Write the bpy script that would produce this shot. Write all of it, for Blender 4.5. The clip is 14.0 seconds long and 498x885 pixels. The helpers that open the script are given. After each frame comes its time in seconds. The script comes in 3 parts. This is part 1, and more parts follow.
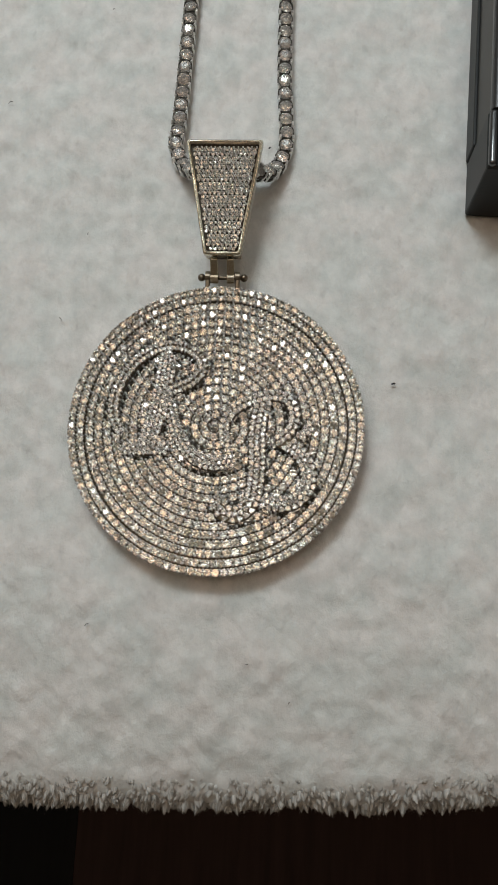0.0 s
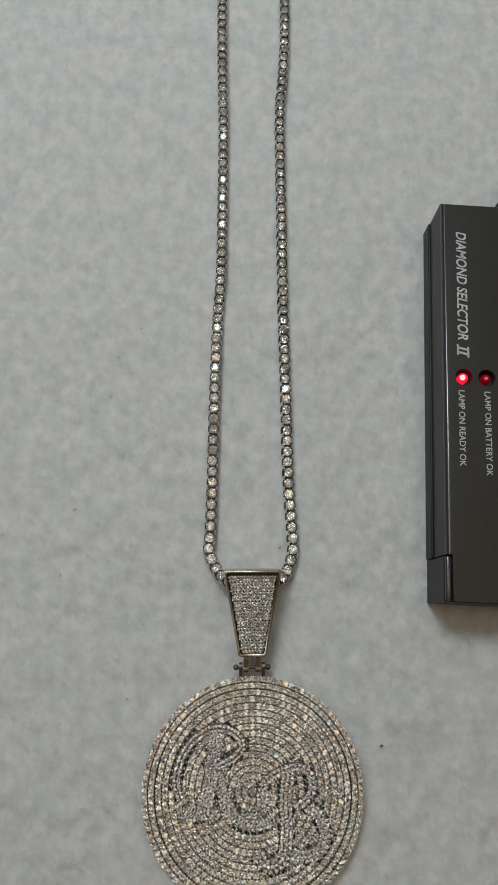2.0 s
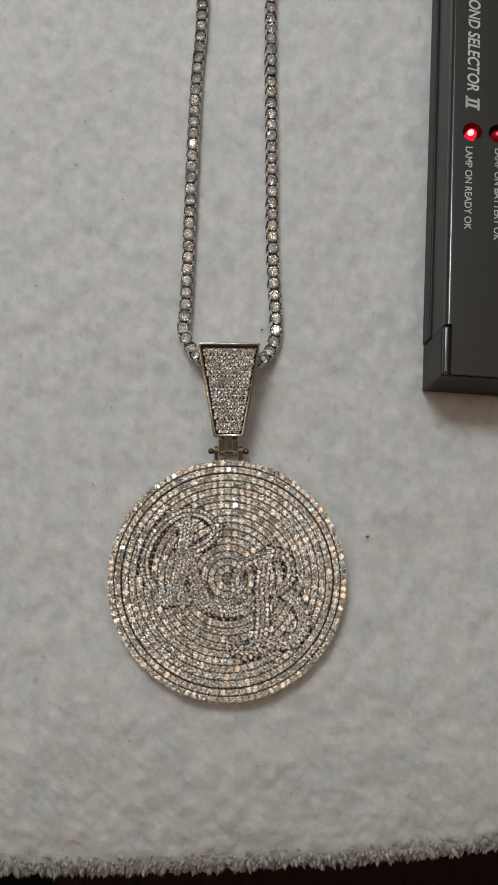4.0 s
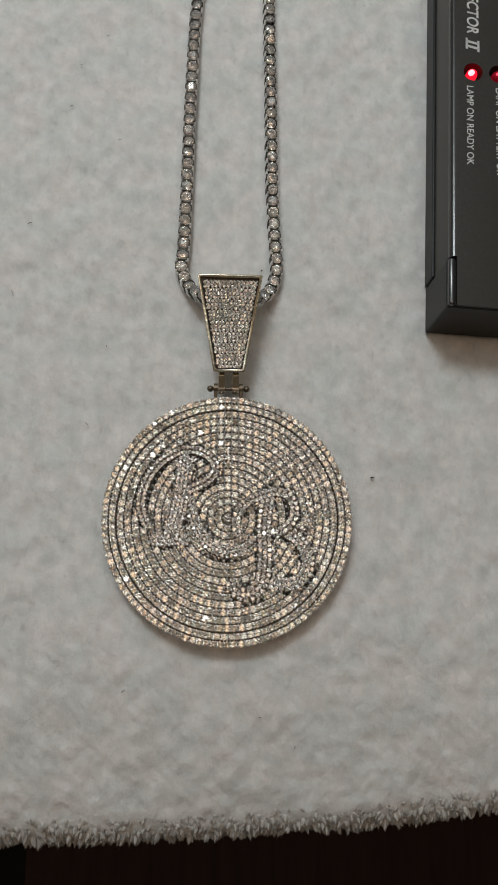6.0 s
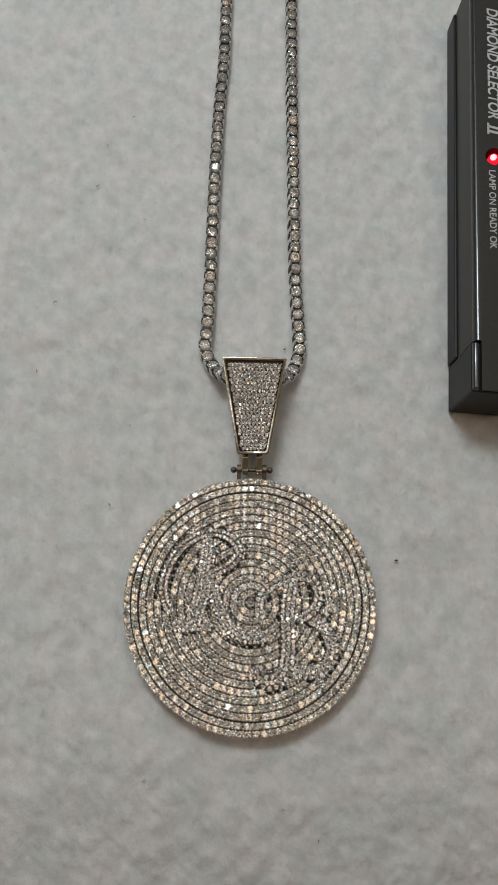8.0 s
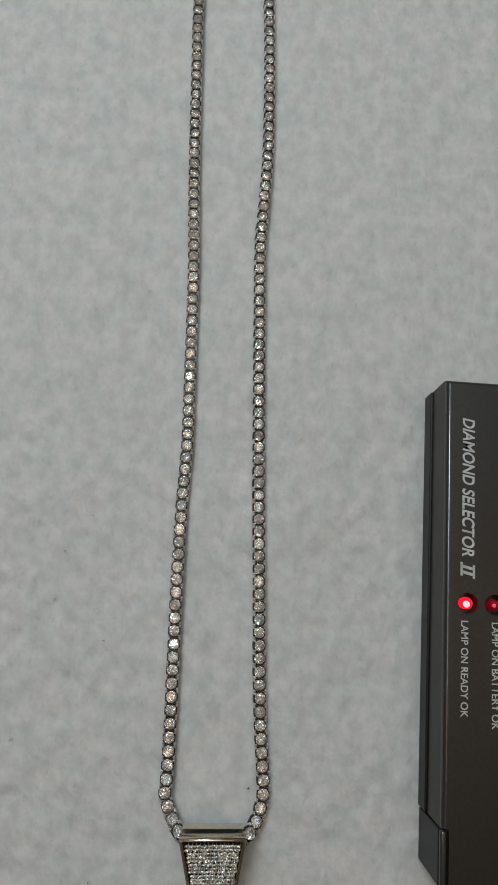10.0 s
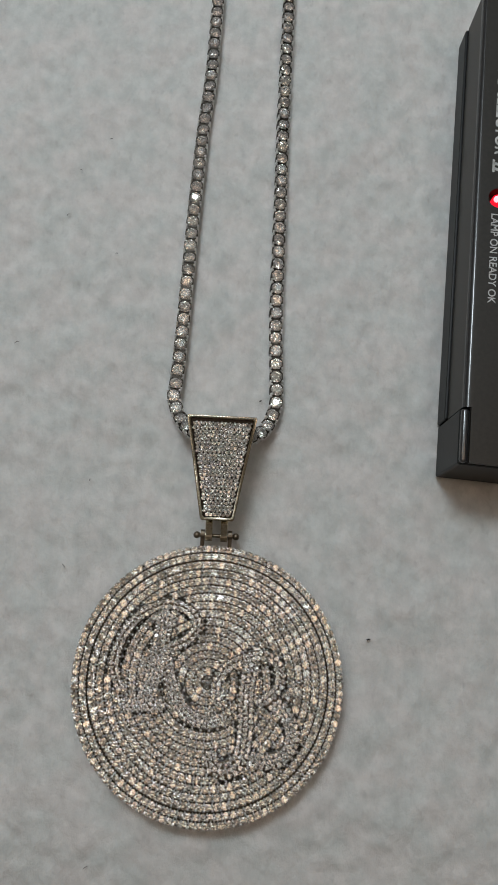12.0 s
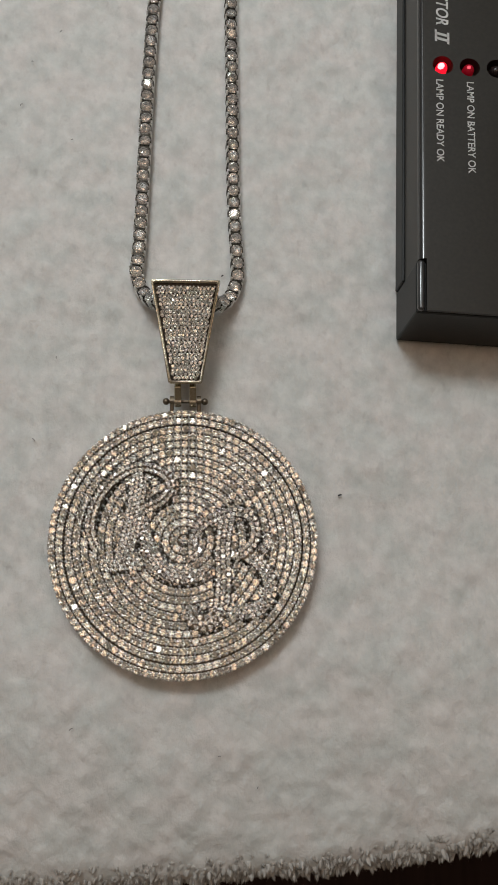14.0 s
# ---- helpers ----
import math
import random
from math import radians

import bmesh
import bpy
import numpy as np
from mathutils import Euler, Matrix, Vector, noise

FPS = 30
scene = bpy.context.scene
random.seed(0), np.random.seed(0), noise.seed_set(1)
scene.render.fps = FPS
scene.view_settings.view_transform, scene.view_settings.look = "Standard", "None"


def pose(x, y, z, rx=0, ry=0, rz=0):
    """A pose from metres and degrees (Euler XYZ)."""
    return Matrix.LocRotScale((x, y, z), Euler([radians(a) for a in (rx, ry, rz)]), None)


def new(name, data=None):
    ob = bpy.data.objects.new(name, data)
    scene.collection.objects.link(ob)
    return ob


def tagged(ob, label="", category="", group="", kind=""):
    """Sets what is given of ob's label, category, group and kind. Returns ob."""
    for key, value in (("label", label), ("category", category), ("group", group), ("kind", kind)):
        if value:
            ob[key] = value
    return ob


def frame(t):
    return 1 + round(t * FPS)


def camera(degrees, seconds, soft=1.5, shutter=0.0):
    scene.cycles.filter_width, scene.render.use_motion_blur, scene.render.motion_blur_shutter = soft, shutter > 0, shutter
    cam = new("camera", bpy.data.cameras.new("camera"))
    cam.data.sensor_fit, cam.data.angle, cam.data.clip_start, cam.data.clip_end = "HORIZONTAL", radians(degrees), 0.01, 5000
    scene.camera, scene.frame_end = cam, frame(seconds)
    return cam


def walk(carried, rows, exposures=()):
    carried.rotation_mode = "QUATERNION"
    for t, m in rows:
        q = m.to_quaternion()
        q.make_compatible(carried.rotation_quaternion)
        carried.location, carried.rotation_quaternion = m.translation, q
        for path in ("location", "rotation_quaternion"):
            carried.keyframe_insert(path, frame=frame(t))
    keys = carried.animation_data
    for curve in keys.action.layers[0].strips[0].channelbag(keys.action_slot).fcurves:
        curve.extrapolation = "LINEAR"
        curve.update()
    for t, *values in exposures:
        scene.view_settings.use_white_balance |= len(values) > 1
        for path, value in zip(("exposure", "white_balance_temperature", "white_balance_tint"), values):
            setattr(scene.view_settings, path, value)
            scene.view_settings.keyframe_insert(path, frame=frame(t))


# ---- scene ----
cam = camera(38.0, 14.0, soft=0.7)
# time, eye in metres, Euler angles in degrees (a camera that looks straight down has none)
ROWS = [
    (0, 0.01931, -0.04378, 0.18446, 12.602, 2.824, 2.307),
    (0.5, 0.00664, -0.02923, 0.20487, 10.664, 0.885, 1.830),
    (1, -0.00193, 0.00196, 0.23590, 12.162, -0.985, 1.116),
    (1.5, -0.00227, 0.03303, 0.25691, 13.231, -0.563, 0.158),
    (2, -0.00828, 0.05735, 0.27466, 13.801, -1.559, -0.459),
    (2.3, -0.01292, 0.07142, 0.28478, 13.719, -2.933, -0.479),
    (2.5, -0.00433, 0.06875, 0.28703, 13.607, -1.047, -0.180),
    (3, -0.00295, 0.05465, 0.26905, 10.026, -0.194, 0.188),
    (3.5, -0.00500, 0.03212, 0.25325, 7.859, -0.854, 0.025),
    (4, 0.00160, 0.00912, 0.24008, 8.433, -1.278, 0.265),
    (4.2, 0.00261, 0.00370, 0.23724, 9.121, -1.486, 0.477),
    (4.9, 0.00040, -0.01176, 0.23052, 10.492, -2.164, 0.311),
    (5.6, -0.00242, -0.02183, 0.22620, 11.553, -2.752, 0.166),
    (6.3, -0.00744, -0.02070, 0.22548, 11.664, -3.440, -0.049),
    (6.5, -0.00708, -0.01818, 0.22452, 12.051, -3.042, 0.179),
    (7, -0.00903, -0.01070, 0.22181, 12.286, -2.830, 0.521),
    (7.5, -0.00841, -0.01131, 0.22359, 13.009, -2.463, 0.402),
    (8, -0.01127, -0.00544, 0.22839, 13.904, -2.767, 0.457),
    (8.5, -0.01453, 0.01910, 0.22975, 13.225, -2.323, 0.196),
    (9, -0.01115, 0.07343, 0.24364, 12.652, -2.818, 0.620),
    (9.2, -0.00520, 0.10025, 0.24251, 11.184, -2.732, 0.500),
    (9.7, 0.00077, 0.13663, 0.24769, 11.122, -2.009, 0.223),
    (10.25, 0.00846, 0.15317, 0.25444, 11.129, -1.019, 0.546),
    (10.8, 0.01514, 0.14371, 0.25420, 11.037, -0.079, 0.868),
    (11.3, 0.01856, 0.11250, 0.24878, 10.915, 0.574, 1.181),
    (11.5, 0.01365, 0.08397, 0.23743, 10.555, -0.177, 1.589),
    (11.8, 0.00944, 0.04594, 0.22222, 11.205, -0.869, 1.797),
    (12, 0.00583, 0.02444, 0.21815, 11.876, -1.230, 2.948),
    (12.5, -0.00839, -0.00125, 0.20987, 9.400, -2.370, 2.538),
    (13, -0.01124, -0.01424, 0.21760, 10.846, -2.525, 1.094),
    (13.5, -0.00012, -0.01689, 0.20912, 11.314, -2.550, 0.007),
    (14, 0.00595, -0.01740, 0.21246, 12.545, -3.419, -0.504),
]
walk(cam, [(t, pose(x, y, z, rx, ry, rz)) for t, x, y, z, rx, ry, rz in ROWS],
     exposures=[(0, 0.19, 6960, 15), (0.5, 0.07, 6910, 14), (1.5, -0.16, 6810, 14), (2.5, -0.23, 6780, 14), (3.5, -0.23, 6860, 15), (4.2, -0.05, 7080, 19), (6.3, -0.05, 7010, 17), (7.5, -0.06, 6960, 17), (8.5, -0.12, 6840, 16), (9.2, -0.26, 6780, 15), (11.3, -0.3, 6760, 15), (12, -0.18, 6720, 16), (12.5, -0.15, 6960, 19), (14, 0.0, 7190, 19)])

# ---- light ----
scene.view_settings.exposure = 0.0
world = bpy.data.worlds.new("room_air")
world.use_nodes = True
world.node_tree.nodes["Background"].inputs[0].default_value = (0.9, 0.95, 1.0, 1)
world.node_tree.nodes["Background"].inputs[1].default_value = 0.02
scene.world = world
CEIL, FLOOR = 1.70, -0.75


def added_lamp(x, y, z, wide, deep, watts, colour):
    """An unseen flat lamp, added at ceiling height or above the table."""
    lamp = bpy.data.lights.new("added_light", "AREA")
    lamp.shape, lamp.size, lamp.size_y, lamp.energy, lamp.color = "RECTANGLE", wide, deep, watts, colour
    new("added_light", lamp).matrix_world = pose(x, y, z)


# bluish daylight-white lamps beyond the table, amber ones on the near side, all added out of view: their shadows are
# tinted against each other
COOL, AMBER = (0.78, 0.94, 1.0), (1.0, 0.78, 0.57)
# spread as a grid so that the stone facets catch separate glints
for py, px, left, right, colour in (
    (-1.15, -0.55, 0.10, 0.10, AMBER), (-0.65, -0.95, 0.28, 0.28, AMBER), (0.08, -0.55, 1.85, 1.70, AMBER), (0.45, -0.95, 1.15, 0.80, COOL),
    (0.85, -0.55, 1.55, 1.0, COOL), (1.35, -0.95, 1.55, 1.0, COOL), (1.85, -0.55, 1.55, 1.0, COOL),
):
    added_lamp(px, py, CEIL - 0.03, 0.60, 0.34, left, colour)
    added_lamp(px + 1.1, py, CEIL - 0.03, 0.60, 0.34, right, colour)
# low lamp added to make the towel brighter towards its far end
added_lamp(-0.20, 0.54, 0.93, 0.30, 0.22, 4.1, COOL)


# ---- materials ----
def material(name):
    m = bpy.data.materials.new(name)
    m.use_nodes = True
    return m, m.node_tree.nodes, m.node_tree.links, m.node_tree.nodes["Principled BSDF"]


def noise_tex(nodes, links, scale, detail=4.0, rough=0.55, stretch=None):
    coord = nodes.new("ShaderNodeTexCoord")
    tex = nodes.new("ShaderNodeTexNoise")
    tex.inputs["Scale"].default_value, tex.inputs["Detail"].default_value = scale, detail
    tex.inputs["Roughness"].default_value = rough
    if stretch:
        mp = nodes.new("ShaderNodeMapping")
        mp.inputs["Scale"].default_value = stretch
        links.new(coord.outputs["Object"], mp.inputs[0])
        links.new(mp.outputs[0], tex.inputs["Vector"])
    else:
        links.new(coord.outputs["Object"], tex.inputs["Vector"])
    return tex


def ramp(nodes, links, source, stops):
    r = nodes.new("ShaderNodeValToRGB")
    while len(r.color_ramp.elements) < len(stops):
        r.color_ramp.elements.new(0.5)
    for e, (p, c) in zip(r.color_ramp.elements, stops):
        e.position, e.color = p, (*c, 1)
    links.new(source, r.inputs[0])
    return r.outputs[0]


def bump(nodes, links, bsdf, height, strength, distance):
    b = nodes.new("ShaderNodeBump")
    b.inputs["Strength"].default_value, b.inputs["Distance"].default_value = strength, distance
    links.new(height, b.inputs["Height"])
    links.new(b.outputs[0], bsdf.inputs["Normal"])


def mat_towel():
    m, n, l, b = material("white_plush")
    big = noise_tex(n, l, 75, 3, 0.55)
    patch = noise_tex(n, l, 190, 5, 0.62, (1.0, 0.8, 1.0))
    mix = n.new("ShaderNodeMix")
    mix.data_type = "RGBA"
    mix.inputs[0].default_value = 0.48
    l.new(ramp(n, l, big.outputs[0], [(0.38, (0.675, 0.715, 0.70)), (0.62, (0.80, 0.755, 0.735))]), mix.inputs[6])
    l.new(ramp(n, l, patch.outputs[0], [(0.36, (0.60, 0.60, 0.585)), (0.64, (0.88, 0.87, 0.85))]), mix.inputs[7])
    # sparse darker dashes multiplied over the mottled base
    dash = noise_tex(n, l, 330, 2, 0.5, (1.3, 0.8, 1.0))
    dashed = n.new("ShaderNodeMix")
    dashed.data_type, dashed.blend_type = "RGBA", "MULTIPLY"
    dashed.inputs[0].default_value = 1.0
    l.new(mix.outputs[2], dashed.inputs[6])
    l.new(ramp(n, l, dash.outputs[0], [(0.60, (1.0, 1.0, 1.0)), (0.80, (0.88, 0.87, 0.87))]), dashed.inputs[7])
    l.new(dashed.outputs[2], b.inputs["Base Color"])
    b.inputs["Roughness"].default_value = 0.95
    b.inputs["Sheen Weight"].default_value = 0.2
    b.inputs["Sheen Roughness"].default_value = 0.6
    fine = noise_tex(n, l, 240, 6, 0.68, (1.25, 0.85, 1.0))
    bump(n, l, b, fine.outputs[0], 0.34, 0.0026)
    return m


def mat_pile():
    m, n, l, b = material("shaded_towel_pile")
    geo = n.new("ShaderNodeNewGeometry")
    # tone varies by tuft, kept below the towel's: the edge's shade painted in
    col = ramp(n, l, geo.outputs["Random Per Island"], [(0.0, (0.54, 0.52, 0.49)), (1.0, (0.70, 0.685, 0.66))])
    l.new(col, b.inputs["Base Color"])
    b.inputs["Roughness"].default_value = 0.95
    b.inputs["Sheen Weight"].default_value = 0.25
    hair = noise_tex(n, l, 900, 4, 0.6, (1.6, 0.5, 0.5))
    bump(n, l, b, hair.outputs[0], 0.5, 0.0008)
    return m


def mat_metal(name, colour, rough):
    m, n, l, b = material(name)
    tex = noise_tex(n, l, 900, 4)
    col = ramp(n, l, tex.outputs[0], [(0.3, tuple(c * 0.82 for c in colour)), (0.75, colour)])
    l.new(col, b.inputs["Base Color"])
    b.inputs["Metallic"].default_value = 1.0
    r = n.new("ShaderNodeMapRange")
    r.inputs[3].default_value, r.inputs[4].default_value = rough * 0.7, rough * 1.4
    l.new(tex.outputs[0], r.inputs[0])
    l.new(r.outputs[0], b.inputs["Roughness"])
    return m


def mat_stone(name, per_object, shades, clear):
    """Clear cut glass; what is not clear in it is a faint milky cloud."""
    m, n, l, b = material(name)
    if per_object:
        rnd = n.new("ShaderNodeObjectInfo").outputs["Random"]
    else:
        rnd = n.new("ShaderNodeNewGeometry").outputs["Random Per Island"]
    l.new(ramp(n, l, rnd, [(k / (len(shades) - 1), c) for k, c in enumerate(shades)]), b.inputs["Base Color"])
    b.inputs["Transmission Weight"].default_value = clear
    b.inputs["Roughness"].default_value = 0.0
    b.inputs["IOR"].default_value = 2.0
    return m


def mat_plastic(name, colour, rough, grain=1400, relief=0.15):
    m, n, l, b = material(name)
    tex = noise_tex(n, l, grain, 3)
    col = ramp(n, l, tex.outputs[0], [(0.3, tuple(c * 0.8 for c in colour)), (0.7, tuple(c * 1.15 for c in colour))])
    l.new(col, b.inputs["Base Color"])
    b.inputs["Roughness"].default_value = rough
    bump(n, l, b, tex.outputs[0], relief, 0.0002)
    return m


def mat_wood(name, dark, light, rough):
    m, n, l, b = material(name)
    tex = noise_tex(n, l, 9, 6, 0.6, (9.0, 0.7, 1.0))
    l.new(ramp(n, l, tex.outputs[0], [(0.3, dark), (0.7, light)]), b.inputs["Base Color"])
    b.inputs["Roughness"].default_value = rough
    bump(n, l, b, tex.outputs[0], 0.1, 0.002)
    return m


def mat_paint(name, colour):
    m, n, l, b = material(name)
    tex = noise_tex(n, l, 3, 5)
    l.new(ramp(n, l, tex.outputs[0], [(0.3, tuple(c * 0.95 for c in colour)), (0.7, colour)]), b.inputs["Base Color"])
    b.inputs["Roughness"].default_value = 0.85
    return m


def mat_glow(name, colour, strength):
    m, n, l, b = material(name)
    b.inputs["Base Color"].default_value = (*[c * 0.6 for c in colour], 1)
    b.inputs["Roughness"].default_value = 0.15
    b.inputs["Emission Color"].default_value = (*colour, 1)
    b.inputs["Emission Strength"].default_value = strength
    return m


TOWEL, PILE = mat_towel(), mat_pile()
SILVER = mat_metal("rhodium_silver", (0.97, 0.96, 0.94), 0.28)
POLISH = mat_metal("polished_silver", (0.80, 0.755, 0.69), 0.30)
BRUSHED = mat_metal("brushed_silver", (0.84, 0.76, 0.60), 0.22)
# shade around and under the stones is put into these two silvers
SHADED_DEEP = mat_metal("deep_shaded_silver", (0.07, 0.06, 0.05), 0.40)
SHADED = mat_metal("shaded_silver", (0.25, 0.205, 0.155), 0.40)
PAVE = ((0.99, 0.90, 0.81), (0.99, 0.92, 0.84), (1.0, 0.96, 0.91), (0.99, 0.92, 0.84), (1.0, 0.94, 0.88))
STONE, STONES = mat_stone("cut_stone", True, PAVE, 0.98), mat_stone("cut_stone_field", False, PAVE, 0.98)
BIG_STONE = mat_stone("chain_stone", True, ((0.98, 0.93, 0.90), (1.0, 0.98, 0.97), (0.98, 0.96, 0.95), (1.0, 0.97, 0.95)), 0.82)
FINE_STONES = mat_stone("fine_stone", False, ((0.99, 0.96, 0.94), (1.0, 0.98, 0.97), (0.98, 0.95, 0.93)), 0.95)
# mirror added to the stones' undersides, standing for their inner reflection
MIRROR_BACK = mat_metal("mirror_stone_back", (0.98, 0.97, 0.95), 0.05)
PLASTIC = mat_plastic("charcoal_plastic", (0.006, 0.007, 0.007), 0.42)
PLASTIC.node_tree.nodes["Principled BSDF"].inputs["Specular IOR Level"].default_value = 0.3
PLATE = mat_plastic("satin_grey_plate", (0.026, 0.022, 0.017), 0.42, 900, 0.04)
GLOSS = mat_plastic("gloss_edge", (0.03, 0.031, 0.033), 0.24, 900, 0.02)
GLOSS.node_tree.nodes["Principled BSDF"].inputs["IOR"].default_value = 2.0
BLACK = mat_plastic("black_rubber", (0.012, 0.012, 0.012), 0.5)
PRINT = mat_plastic("white_print", (0.62, 0.63, 0.62), 0.6, 500, 0.02)
LED_ON, LED_DIM = mat_glow("led_lit", (1.0, 0.012, 0.03), 1.3), mat_glow("led_dim", (0.55, 0.01, 0.03), 0.12)
LED_CORE, DIM_CORE = mat_glow("led_core", (1.0, 0.42, 0.48), 1.8), mat_glow("led_dim_core", (1.0, 0.10, 0.16), 0.75)
LED_OFF = mat_plastic("led_off", (0.02, 0.012, 0.012), 0.2)
WOOD = mat_wood("dark_wood", (0.026, 0.014, 0.012), (0.044, 0.024, 0.020), 0.7)
DARK_WOOD = mat_wood("near_black_wood", (0.004, 0.004, 0.004), (0.008, 0.008, 0.008), 0.7)
for wood in (WOOD, DARK_WOOD):
    wood.node_tree.nodes["Principled BSDF"].inputs["Specular IOR Level"].default_value = 0.15
TABLE = mat_wood("table_wood", (0.03, 0.018, 0.012), (0.06, 0.035, 0.022), 0.4)
WALL, CEILING = mat_paint("wall_paint", (0.60, 0.54, 0.47)), mat_paint("ceiling_paint", (0.70, 0.68, 0.64))
SPECK = mat_plastic("dark_lint", (0.05, 0.045, 0.05), 0.9)
LINT = mat_plastic("grey_lint", (0.22, 0.21, 0.21), 0.9)


# ---- mesh helpers ----
def mesh_of(name, verts, faces, mat, smooth=False):
    me = bpy.data.meshes.new(name)
    me.from_pydata([tuple(v) for v in verts], [], [tuple(f) for f in faces])
    me.materials.append(mat)
    if smooth:
        me.polygons.foreach_set("use_smooth", [True] * len(me.polygons))
    me.update()
    return me


def mesh_from(name, bm, mat, smooth=False):
    me = bpy.data.meshes.new(name)
    bmesh.ops.recalc_face_normals(bm, faces=bm.faces)
    bm.to_mesh(me)
    bm.free()
    me.materials.append(mat)
    if smooth:
        me.polygons.foreach_set("use_smooth", [True] * len(me.polygons))
    return me


def part(name, me, parent=None, m=None, label=""):
    ob = new(name, me)
    ob.parent = parent
    if m is not None:
        ob.matrix_basis = m
    if label:
        ob["label"] = label
    return ob


def box_bm(x0, x1, y0, y1, z0, z1, bevel=0.0, seg=2, bm=None):
    bm = bm or bmesh.new()
    made = bmesh.ops.create_cube(bm, size=1.0, matrix=Matrix.Translation(((x0 + x1) / 2, (y0 + y1) / 2, (z0 + z1) / 2)) @ Matrix.Diagonal((x1 - x0, y1 - y0, z1 - z0, 1)))
    if bevel:
        edges = {e for v in made["verts"] for e in v.link_edges}
        bmesh.ops.bevel(bm, geom=list(edges), offset=bevel, segments=seg, affect="EDGES", profile=0.5)
    return bm


def cyl(bm, r, depth, m, seg=16, r2=None):
    bmesh.ops.create_cone(bm, cap_ends=True, segments=seg, radius1=r, radius2=r if r2 is None else r2, depth=depth, matrix=m)


def ball(bm, r, m, u=12, v=8):
    bmesh.ops.create_uvsphere(bm, u_segments=u, v_segments=v, radius=r, matrix=m)


def gem_arrays(r, sides=8):
    """A round cut stone, girdle at z = 0: table, crown facets, pavilion down to the culet."""
    verts, faces = [], []
    for k, z, off in ((0.50, 0.34, 0.0), (0.78, 0.21, 0.5), (1.0, 0.0, 0.0), (0.50, -0.46, 0.5)):
        for i in range(sides):
            a = 2 * math.pi * (i + off) / sides
            verts.append((r * k * math.cos(a), r * k * math.sin(a), r * z))
    verts.append((0, 0, -0.86 * r))
    faces.append(tuple(range(sides)))
    for ring in range(3):
        lo, hi = (ring + 1) * sides, ring * sides
        for i in range(sides):
            j = (i + 1) % sides
            if ring % 2 == 0:
                faces += [(hi + i, lo + i, hi + j), (lo + i, lo + j, hi + j)]
            else:
                faces += [(hi + i, lo + i, lo + j), (hi + i, lo + j, hi + j)]
    faces += [(3 * sides + i, 4 * sides, 3 * sides + (i + 1) % sides) for i in range(sides)]
    return np.array(verts), faces


def gem_mesh(name, r, mats, mat, sides=8):
    """Cut stones at the matrices: clear table and crown up, pavilion down to the culet an added mirror for inner
    reflection.
    """
    base = gem_arrays(r, sides)
    me = joined(name, base, mats, mat)
    me.materials.append(MIRROR_BACK)
    back = np.zeros(len(base[1]), dtype=np.int32)
    back[1 + 4 * sides:] = 1
    me.polygons.foreach_set("material_index", np.tile(back, len(mats)))
    return me


def joined(name, base, mats, mat, smooth=False):
    """One mesh of many copies of (verts, faces), each at its own matrix."""
    bv, bf = base
    hom = np.c_[bv, np.ones(len(bv))]
    verts = np.concatenate([(hom @ np.array(m).T)[:, :3] for m in mats])
    faces = [tuple(i + k * len(bv) for i in f) for k in range(len(mats)) for f in bf]
    return mesh_of(name, verts, faces, mat, smooth)


def bead_arrays(r):
    """A prong: a round head on a short shaft."""
    verts, faces, k = [], [], 6
    for rr, z in ((0.6, -4.0), (0.7, -0.6), (1.0, 0.0), (0.7, 0.7)):
        verts += [(r * rr * math.cos(2 * math.pi * i / k), r * rr * math.sin(2 * math.pi * i / k), r * z) for i in range(k)]
    verts.append((0, 0, r))
    for ring in range(3):
        for i in range(k):
            j = (i + 1) % k
            faces.append((ring * k + i, ring * k + j, ring * k + k + j, ring * k + k + i))
    faces += [(3 * k + i, 3 * k + (i + 1) % k, 4 * k) for i in range(k)]
    return np.array(verts), faces


def smooth_path(points, step):
    """Catmull-Rom through the points, resampled at an even step."""
    p = [Vector(q) for q in points]
    p = [2 * p[0] - p[1]] + p + [2 * p[-1] - p[-2]]
    fine = []
    for a, b, c, d in zip(p, p[1:], p[2:], p[3:]):
        for k in range(24):
            t = k / 24
            fine.append(0.5 * (2 * b + (c - a) * t + (2 * a - 5 * b + 4 * c - d) * t * t + (3 * b - a - 3 * c + d) * t ** 3))
    fine.append(p[-2])
    out, left = [fine[0].copy()], step
    for a, b in zip(fine, fine[1:]):
        seg = (b - a).length
        pos = 0.0
        while seg - pos >= left:
            pos += left
            out.append(a.lerp(b, pos / seg))
            left = step
        left -= seg - pos
    return out


def wobble(deg):
    return Euler([radians(random.gauss(0, deg)) for _ in range(2)] + [random.uniform(0, 6.28)]).to_matrix().to_4x4()


# ---- room ----
def slab(name, x0, x1, y0, y1, z0, z1, mat, label, category):
    return tagged(part(name, mesh_from(name, box_bm(x0, x1, y0, y1, z0, z1), mat)), label, category, kind="structure")


slab("ceiling", -2.0, 2.0, -1.8, 2.2, CEIL, CEIL + 0.1, CEILING, "plain grey painted ceiling above the table", "ceiling")
slab("wall_north", -2.0, 2.0, 2.2, 2.3, FLOOR - 0.1, CEIL, WALL, "plain brown painted room wall", "wall")
slab("wall_south", -2.0, 2.0, -1.9, -1.8, FLOOR - 0.1, CEIL, WALL, "plain brown painted room wall", "wall")
slab("wall_west", -2.1, -2.0, -1.9, 2.3, FLOOR - 0.1, CEIL, WALL, "plain brown painted room wall", "wall")
